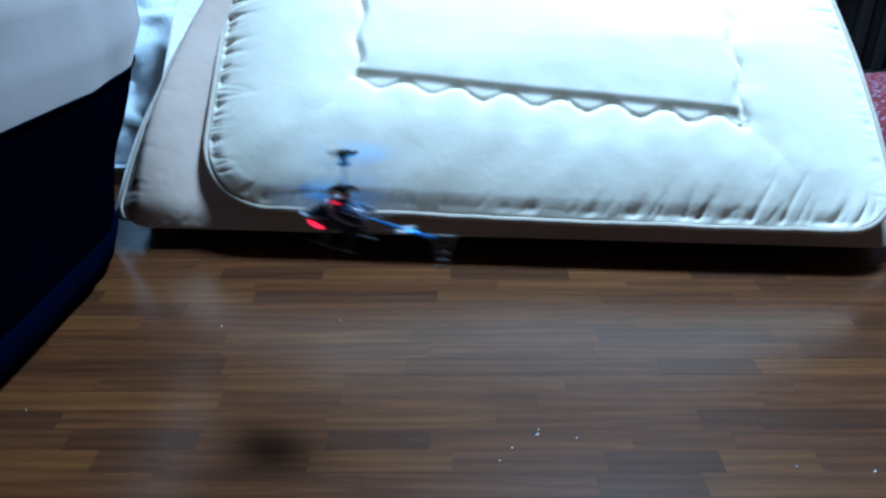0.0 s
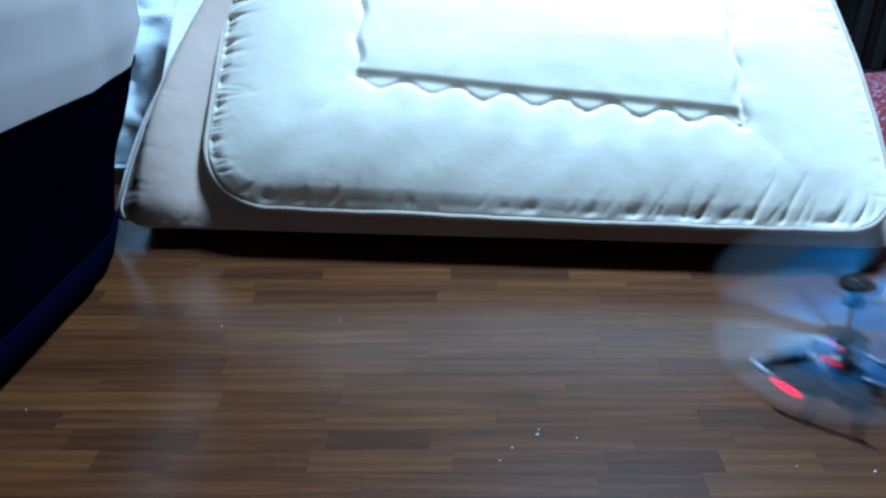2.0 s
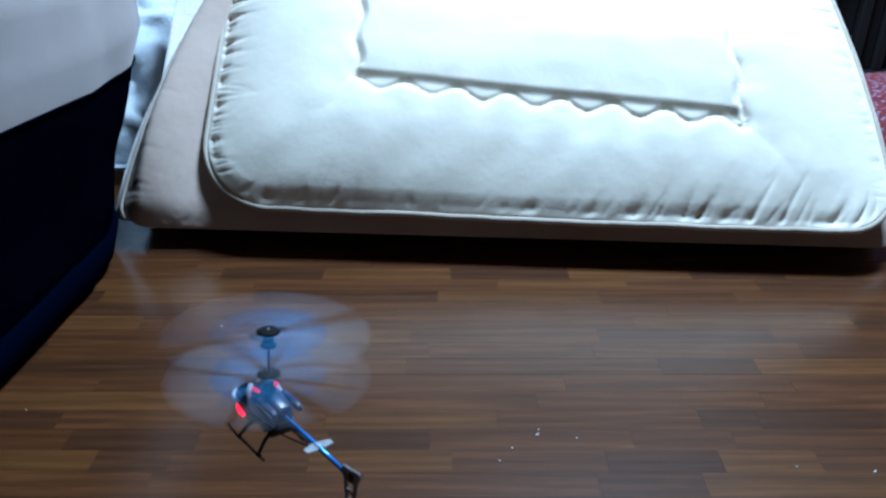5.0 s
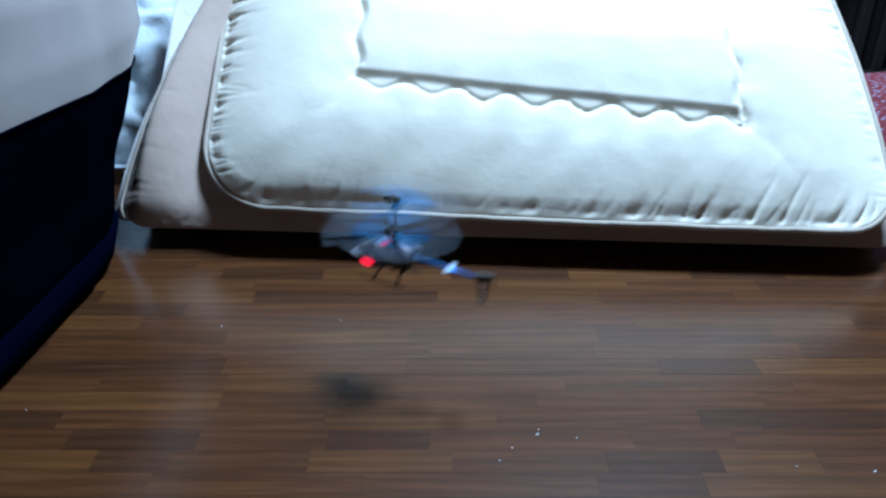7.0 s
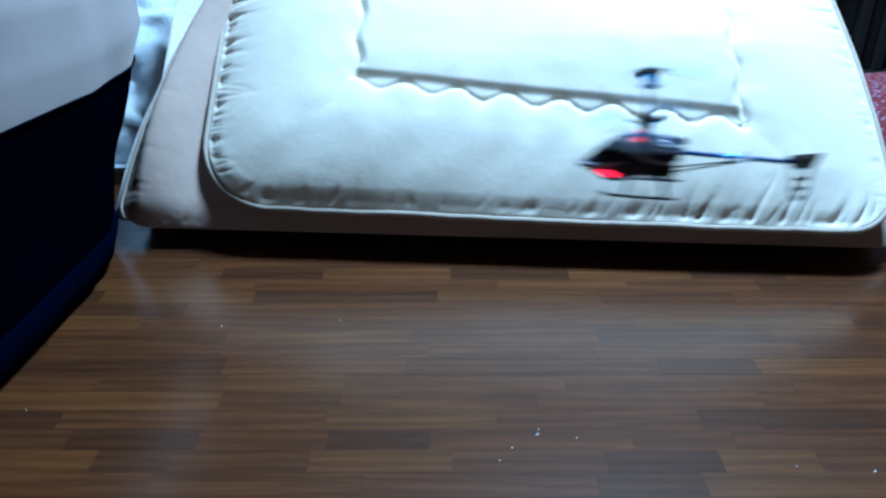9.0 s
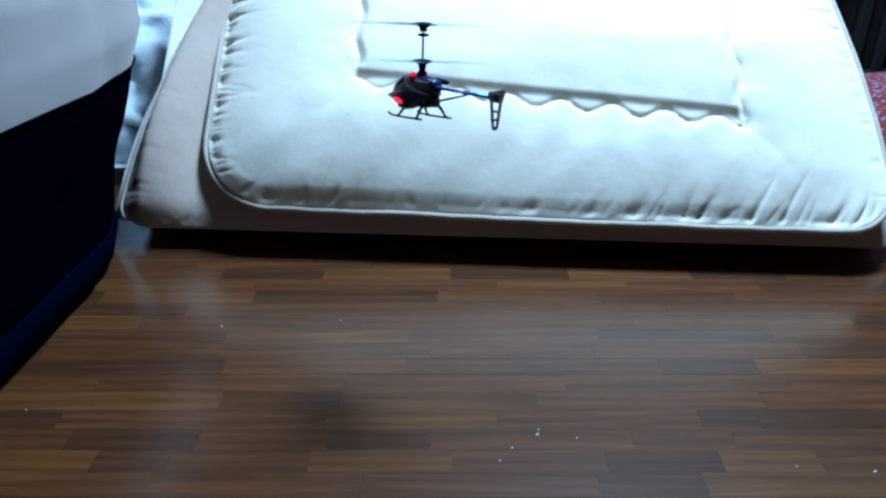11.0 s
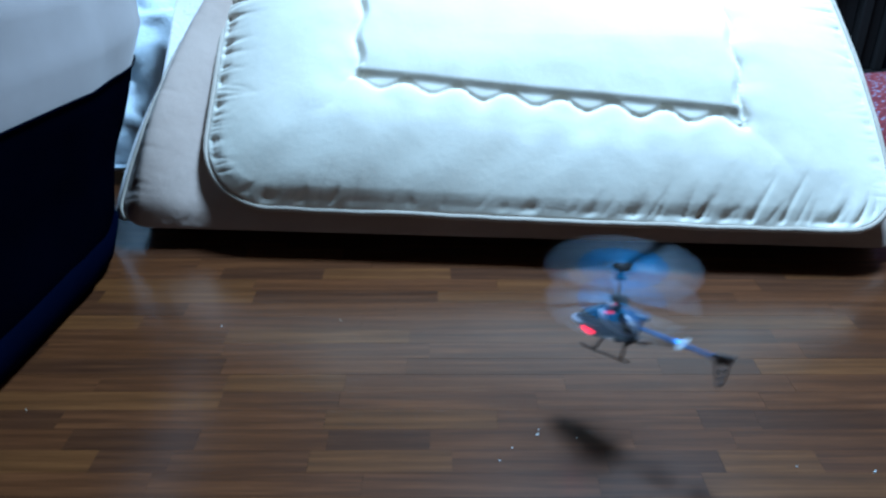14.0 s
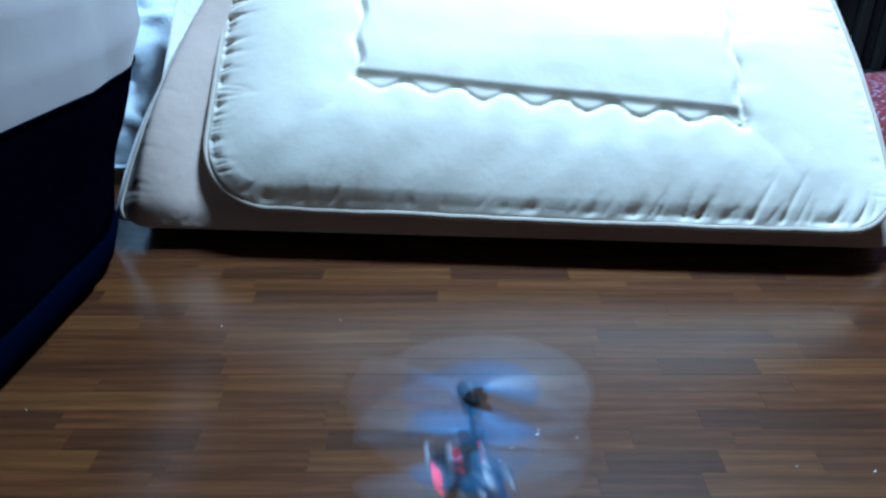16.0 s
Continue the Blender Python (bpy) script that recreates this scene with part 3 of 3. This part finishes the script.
def helicopter():
    heli = tagged(empty("toy_helicopter", pose(0, 0.7, 0.3)),
                  "small blue remote-control helicopter with twin rotors, flying over the floor", "toy helicopter")
    # canopy and body
    bm = bmesh.new()
    hull(bm, [(0.0595, 0.0008, -0.0155, -0.0135, 2), (0.054, 0.006, -0.0185, -0.0075, 2.2), (0.045, 0.0105, -0.022, -0.001, 2.3),
              (0.034, 0.0135, -0.0245, 0.007, 2.4), (0.022, 0.015, -0.0255, 0.0135, 2.5), (0.010, 0.0145, -0.025, 0.0165, 2.6),
              (-0.002, 0.013, -0.020, 0.016, 2.8), (-0.014, 0.011, -0.012, 0.0135, 3), (-0.026, 0.009, -0.007, 0.0105, 3), (-0.030, 0.007, -0.005, 0.008, 3)])
    body = part("canopy", bm, H_BLUE, heli, "dark blue glossy canopy")
    # smoked window, laid on the canopy
    bm = bmesh.new()
    hull(bm, [(0.0525, 0.004, -0.0095, -0.0062, 2.2), (0.045, 0.0095, -0.0075, 0.0005, 2.2), (0.034, 0.0128, -0.006, 0.0085, 2.3),
              (0.024, 0.0140, -0.004, 0.0138, 2.4), (0.0185, 0.0135, 0.0, 0.0148, 2.4)])
    part("windscreen", bm, H_GLASS, body, "smoked black windscreen")
    # white trim bands on both sides
    for s in (-1, 1):
        bm = bmesh.new()
        tube(bm, [kp(0.0592, 0.0015 * s, -0.0135), kp(0.052, 0.0088 * s, -0.0125), kp(0.042, 0.0128 * s, -0.0105), kp(0.030, 0.0152 * s, -0.0078),
                  kp(0.016, 0.0158 * s, -0.0045)], [0.0024, 0.0025, 0.0022, 0.0018, 0.0008], 8)
        part("trim_band", bm, H_WHITE, body, "lilac white trim stripe")
        bm = bmesh.new()
        tube(bm, [kp(0.018, 0.0085 * s, 0.0150), kp(0.013, 0.0128 * s, 0.0098), kp(0.006, 0.0153 * s, 0.0035), kp(-0.004, 0.0145 * s, -0.002),
                  kp(-0.016, 0.0120 * s, -0.0052), kp(-0.026, 0.0095 * s, -0.007)], [0.0022, 0.0034, 0.0032, 0.0024, 0.0017, 0.0009], 8)
        part("trim_band", bm, H_WHITE, body, "lilac white trim stripe")
        # lit grille under the rotor
        bm = bmesh.new()
        box(bm, (-0.0042, -0.0013, -0.0026), (0.0042, 0.0013, 0.0026), 0.0008,
            Matrix.Translation(kp(0.0065, 0.0095 * s, 0.0145)) @ Euler((radians(-38 * s), radians(14), 0)).to_matrix().to_4x4())
        part("grille", bm, H_LED_SOFT, body, "small grille lit red from inside")
        # headlight under the nose
        bm = bmesh.new()
        tube(bm, [kp(0.042, 0.0098 * s, -0.0165), kp(0.036, 0.0118 * s, -0.0172), kp(0.030, 0.0130 * s, -0.0180), kp(0.0235, 0.0136 * s, -0.0192)],
             [0.0013, 0.0027, 0.0031, 0.0015], 10)
        part("headlight", bm, H_LED, body, "glowing red lamp under the nose")
        # rear engine pod
        bm = bmesh.new()
        hull(bm, [(-0.004, 0.003, 0.006, 0.0125, 3), (-0.016, 0.0035, 0.0055, 0.0125, 3), (-0.031, 0.0032, 0.004, 0.011, 3), (-0.034, 0.0020, 0.005, 0.0095, 2.5)])
        bmesh.ops.translate(bm, verts=bm.verts[:], vec=kp(0, 0.0125 * s, 0))
        part("engine_pod", bm, H_BLUE, body)
        bm = bmesh.new()
        tube(bm, [kp(-0.006, 0.0160 * s, 0.0085), kp(-0.032, 0.0155 * s, 0.0070)], 0.0009, 6)
        part("trim_band", bm, H_WHITE, body, "lilac white trim stripe")
    # chin below the nose and the battery box
    bm = bmesh.new()
    hull(bm, [(0.043, 0.004, -0.024, -0.019, 2.5), (0.036, 0.0085, -0.0275, -0.018, 2.5), (0.026, 0.0095, -0.0285, -0.018, 3), (0.018, 0.008, -0.027, -0.018, 3)])
    part("chin", bm, H_BLACK, body)
    bm = bmesh.new()
    box(bm, kp(-0.026, -0.0075, -0.019), kp(0.014, 0.0075, -0.006), 0.0012)
    part("frame_block", bm, H_BLACK, heli, "black inner frame with gears")
    bm = bmesh.new()
    for x in (-0.018, -0.006):
        lathe(bm, [(0.002 * K, -0.0095 * K), (0.0062 * K, -0.0095 * K), (0.0062 * K, 0.0095 * K), (0.002 * K, 0.0095 * K)], 18,
              Matrix.Translation(kp(x, 0, -0.0165)) @ Euler((radians(90), 0, 0)).to_matrix().to_4x4())
    part("motor", bm, H_BLACK, heli, "small black motor can")
    # mast
    bm = bmesh.new()
    lathe(bm, [(0.0070 * K, 0.013 * K), (0.0058 * K, 0.017 * K), (0.0036 * K, 0.020 * K), (0.0036 * K, 0.024 * K)], 18)
    part("mast_base", bm, H_MATTE, heli)
    bm = bmesh.new()
    tube(bm, [kp(0, 0, 0.016), kp(0, 0, 0.077)], 0.0014 * K, 10)
    part("mast", bm, H_STEEL, heli, "thin steel rotor shaft")
    bm = bmesh.new()
    lathe(bm, [(0.0015 * K, 0.0585 * K), (0.007 * K, 0.0595 * K), (0.007 * K, 0.0615 * K), (0.0015 * K, 0.063 * K)], 18)
    part("collar", bm, H_MATTE, heli)
    # tail boom, struts, clamp with clear stabiliser, fin
    bm = bmesh.new()
    tube(bm, [kp(-0.026, 0, 0.0015), kp(-0.123, 0, -0.0028)], 0.0021 * K, 10)
    boom = part("tail_boom", bm, H_BOOM, heli, "bright blue metal tail boom")
    for s in (-1, 1):
        bm = bmesh.new()
        tube(bm, [kp(-0.020, 0.0065 * s, -0.0165), kp(-0.082, 0.0015 * s, -0.0035)], 0.0008 * K, 6)
        part("strut", bm, H_BLACK, heli, "thin black tail strut")
    bm = bmesh.new()
    box(bm, kp(-0.085, -0.0026, -0.0042), kp(-0.079, 0.0026, 0.0020), 0.0008)
    part("clamp", bm, H_CLEAR, boom, "clear plastic boom clamp")
    bm = bmesh.new()
    for s in (-1, 1):
        pts = [(-0.0765, 0.002 * s), (-0.080, 0.013 * s), (-0.086, 0.013 * s), (-0.087, 0.002 * s)]
        a = [bm.verts.new(kp(x, y, 0.0004)) for x, y in pts]
        b = [bm.verts.new(kp(x, y, -0.0008)) for x, y in pts]
        bm.faces.new(a)
        bm.faces.new(b[::-1])
        for i in range(4):
            bm.faces.new((a[i], b[i], b[(i + 1) % 4], a[(i + 1) % 4]))
    bmesh.ops.recalc_face_normals(bm, faces=bm.faces[:])
    flat(part("stabiliser", bm, H_CLEAR, boom, "clear plastic stabiliser"))
    # fin: an upper plate, and a lower leg pierced by three openings
    bm = bmesh.new()
    slab_part(bm, [(-0.119, 0.003), (-0.1425, 0.0065), (-0.1435, 0.0045), (-0.1385, -0.008), (-0.1215, -0.008), (-0.118, -0.003)], 0, 0.0024)
    slab_part(bm, [(-0.1215, -0.008), (-0.1245, -0.008), (-0.1280, -0.0345), (-0.1262, -0.0355)], 0, 0.0022)
    slab_part(bm, [(-0.1355, -0.008), (-0.1385, -0.008), (-0.1345, -0.0350), (-0.1325, -0.0355)], 0, 0.0022)
    for z in (-0.0160, -0.0250):
        slab_part(bm, [(-0.1235, z), (-0.1365, z), (-0.136, z - 0.0026), (-0.1240, z - 0.0026)], 0, 0.0018)
    slab_part(bm, [(-0.1262, -0.0335), (-0.1340, -0.0335), (-0.1325, -0.0375), (-0.1275, -0.0375)], 0, 0.0024)
    flat(part("tail_fin", bm, H_FIN, boom, "smoky grey tail fin with openings"))
    bm = bmesh.new()
    lathe(bm, [(0.001 * K, -0.003 * K), (0.0042 * K, -0.003 * K), (0.0042 * K, 0.003 * K), (0.001 * K, 0.003 * K)], 14,
          Matrix.Translation(kp(-0.130, -0.001, -0.003)) @ Euler((radians(90), 0, 0)).to_matrix().to_4x4())
    part("tail_motor", bm, H_BLACK, boom)
    # landing gear
    for s in (-1, 1):
        bm = bmesh.new()
        tube(bm, [kp(0.036, 0.0227 * s, -0.0318), kp(0.030, 0.0227 * s, -0.0345), kp(0.016, 0.0227 * s, -0.0352), kp(-0.020, 0.0227 * s, -0.0352),
                  kp(-0.030, 0.0227 * s, -0.0350)], 0.0013 * K, 6)
        skid = part("skid", bm, H_BLACK, heli, "thin black landing skid")
        for x, x0 in ((0.016, 0.009), (-0.020, -0.017)):
            bm = bmesh.new()
            tube(bm, [kp(x0, 0.008 * s, -0.0175), kp((x + x0) / 2, 0.0155 * s, -0.024), kp(x, 0.0225 * s, -0.0345)], [0.0021, 0.0017, 0.0013], 8)
            part("leg", bm, H_BLACK, heli, "black landing leg")
            bm = bmesh.new()
            bmesh.ops.create_uvsphere(bm, u_segments=10, v_segments=6, radius=0.0026 * K, matrix=Matrix.Translation(kp(x, 0.0227 * s, -0.0345)) @ Matrix.Diagonal((1.3, 1, 0.75, 1)))
            part("foot", bm, H_BLACK, skid)
    top = rotor("upper_rotor", heli, 0.0725, 1)
    low = rotor("lower_rotor", heli, 0.0300, -1)
    return heli, top, low


heli, upper_rotor, lower_rotor = helicopter()


# ---- lint on the floor ----
def lint():
    m, *_ = mat("white_lint", (0.7, 0.7, 0.68), 0.9)
    for i, (x, y, s) in enumerate([(0.106, 0.676, 1.3), (0.111, 0.684, 0.7), (0.061, 0.634, 0.9), (0.078, 0.654, 0.8), (-0.310, 0.901, 1.0), (0.464, 0.617, 1.3), (0.383, 0.626, 0.8), (0.153, 0.672, 0.8), (-0.146, 0.916, 0.6), (-0.499, 0.721, 0.7)]):
        bm = bmesh.new()
        rnd = random.Random(i)
        pts = [Vector((0, 0, 0.0006))]
        for k in range(5):
            pts.append(pts[-1] + Vector((rnd.uniform(-0.001, 0.0016), rnd.uniform(-0.0012, 0.0012), rnd.uniform(-0.0001, 0.0002))) * s)
        tube(bm, pts, 0.0006 * s, 5)
        ob = part("lint", bm, m)
        ob.location = (x, y, 0.0)
        tagged(ob, "tiny white scrap of lint lying on the floor", "lint", "lint on the floor")


lint()


# ---- flight of the helicopter and turn of its rotors ----
# seconds, place, roll, pitch, heading
FLIGHT = [
    (0.0, -0.1060, 0.7458, 0.2482, 3.9, -1.6, 152.9),
    (0.2, -0.0407, 0.7159, 0.2404, -2.9, 2.1, 163.1),
    (0.3, -0.0138, 0.6998, 0.2341, -2.4, 3.1, 160.7),
    (0.5, 0.0273, 0.6867, 0.2182, 2.1, 0.6, 153.1),
    (0.8, 0.0671, 0.6981, 0.2010, 4.2, 7.2, 126.4),
    (1.0, 0.0675, 0.6273, 0.2451, 5.7, 7.3, 123.9),
    (1.2, 0.0573, 0.6206, 0.2669, 7.1, -0.3, 125.3),
    (1.3, 0.0679, 0.5980, 0.2809, 7.0, -2.4, 124.7),
    (1.5, 0.1448, 0.5862, 0.2838, -2.6, -0.2, 134.4),
    (1.7, 0.2208, 0.5252, 0.2729, -2.0, 3.4, 148.8),
    (1.8, 0.2311, 0.4587, 0.2938, -2.3, 3.5, 140.8),
    (2.0, 0.2594, 0.4032, 0.2949, -5.3, 4.4, 140.1),
    (2.2, 0.2772, 0.3278, 0.2926, -2.3, 4.1, 146.2),
    (2.4, 0.2292, 0.3146, 0.2943, -1.1, 7.0, 151.4),
    (2.5, 0.1892, 0.3129, 0.2900, -1.6, 2.7, 154.3),
    (2.6, 0.1658, 0.3187, 0.2843, -0.8, 3.7, 156.7),
    (2.8, 0.0872, 0.3444, 0.2752, -0.6, 5.8, 158.4),
    (3.0, 0.0250, 0.3840, 0.2721, -1.0, 1.8, 160.9),
    (3.2, -0.0522, 0.4861, 0.2494, -0.9, -1.7, 150.3),
    (3.3, -0.0854, 0.5472, 0.2331, -2.8, -6.1, 150.2),
    (3.5, -0.1121, 0.5983, 0.2127, -1.6, -3.2, 149.9),
    (3.8, -0.1338, 0.6184, 0.1786, -2.0, -2.9, 161.1),
    (4.0, -0.1494, 0.6194, 0.1610, 4.6, -1.2, 154.1),
    (4.2, -0.1573, 0.6004, 0.1645, 8.1, 2.0, 130.6),
    (6.3, -0.1271, 0.4642, 0.1858, 8.7, 2.8, 146.7),
    (6.5, -0.1310, 0.5708, 0.1663, 4.4, -1.3, 151.6),
    (6.8, -0.1096, 0.7425, 0.1515, 1.9, 0.0, 148.4),
    (7.0, -0.0596, 0.8117, 0.1663, 1.9, -2.1, 152.9),
    (7.2, -0.0083, 0.8593, 0.1774, 3.8, 1.6, 138.6),
    (7.5, 0.0874, 0.8804, 0.1941, -0.1, 0.5, 136.9),
    (7.8, 0.1634, 0.8793, 0.2121, -0.1, 2.6, 127.7),
    (8.0, 0.2233, 0.8511, 0.2316, 2.5, 4.0, 135.9),
    (8.2, 0.2550, 0.8261, 0.2487, -4.6, 2.4, 143.1),
    (8.5, 0.2782, 0.7407, 0.2957, -0.4, 4.2, 149.1),
    (8.7, 0.2450, 0.6644, 0.3367, -2.6, 6.1, 153.4),
    (8.8, 0.2219, 0.6383, 0.3503, -1.0, 7.7, 159.7),
    (9.0, 0.1700, 0.6041, 0.3714, 0.2, 4.4, 159.7),
    (9.2, 0.0783, 0.6306, 0.3675, -2.0, 0.8, 165.0),
    (11.3, -0.0238, 0.8400, 0.3567, 10.3, 9.1, 128.3),
    (11.5, -0.0213, 0.8156, 0.3303, 9.6, -1.1, 130.6),
    (11.8, 0.0657, 0.7985, 0.2517, -1.3, 7.2, 143.0),
    (12.0, 0.1103, 0.7537, 0.2021, -1.6, 1.2, 152.4),
    (12.2, 0.1260, 0.6909, 0.1904, -10.2, 8.8, 150.8),
    (12.5, 0.1428, 0.7056, 0.1462, -0.6, 4.5, 163.5),
    (12.8, 0.0757, 0.6977, 0.1576, -3.9, 2.4, 162.0),
    (13.0, 0.0183, 0.7284, 0.1653, 7.9, -8.1, 147.7),
    (13.3, 0.0243, 0.7300, 0.1728, 6.4, 1.0, 116.8),
    (13.5, 0.0905, 0.7471, 0.1195, 1.7, 4.7, 122.6),
    (13.8, 0.1429, 0.7012, 0.1355, 4.4, 4.9, 127.6),
    (14.0, 0.1930, 0.7128, 0.1316, -0.0, 2.4, 140.3),
    (14.2, 0.2214, 0.7265, 0.1570, -6.3, 4.0, 152.9),
    (14.5, 0.2282, 0.6681, 0.2290, 0.2, 4.2, 153.1),
    (14.8, 0.1824, 0.6198, 0.2749, -6.7, 4.1, 162.6),
    (15.0, 0.1518, 0.6250, 0.2761, -0.5, 4.4, 147.9),
    (15.2, 0.0874, 0.6843, 0.2515, 1.0, 2.7, 144.2),
    (15.3, 0.0492, 0.6705, 0.2509, 2.1, -1.4, 133.3),
    (15.5, 0.0115, 0.6298, 0.2519, -0.4, -1.6, 122.3),
    (15.7, 0.0009, 0.5805, 0.2190, 1.5, 3.1, 122.0),
    (15.8, 0.0043, 0.5434, 0.2018, 1.9, 2.4, 122.7),
    (15.9, 0.0140, 0.5024, 0.1813, 0.4, 2.6, 127.1),
    (16.0, 0.0216, 0.4059, 0.2042, 0.5, 3.8, 126.0),
]


def motions():
    walk(heli, [(t, pose(*p)) for t, *p in FLIGHT])
    # both rotors spin in opposite ways; the blades run ahead of their hubs, so that they sweep the whole disc
    steps = range(0, 16 * FPS + 1)
    for (hub, blades), z, start, spin in ((upper_rotor, 0.0725, UPPER_START, SPIN), (lower_rotor, 0.0300, LOWER_START, -SPIN)):
        walk(hub, [(i / FPS, pose(0, 0, z * K, 0, 0, start + spin * i)) for i in steps])
        for blade, a in blades:
            walk(blade, [(i / FPS, pose(0, 0, 0, 0, 0, a + spin * i)) for i in steps])


SPIN = 88
UPPER_START = 52
LOWER_START = 32
motions()
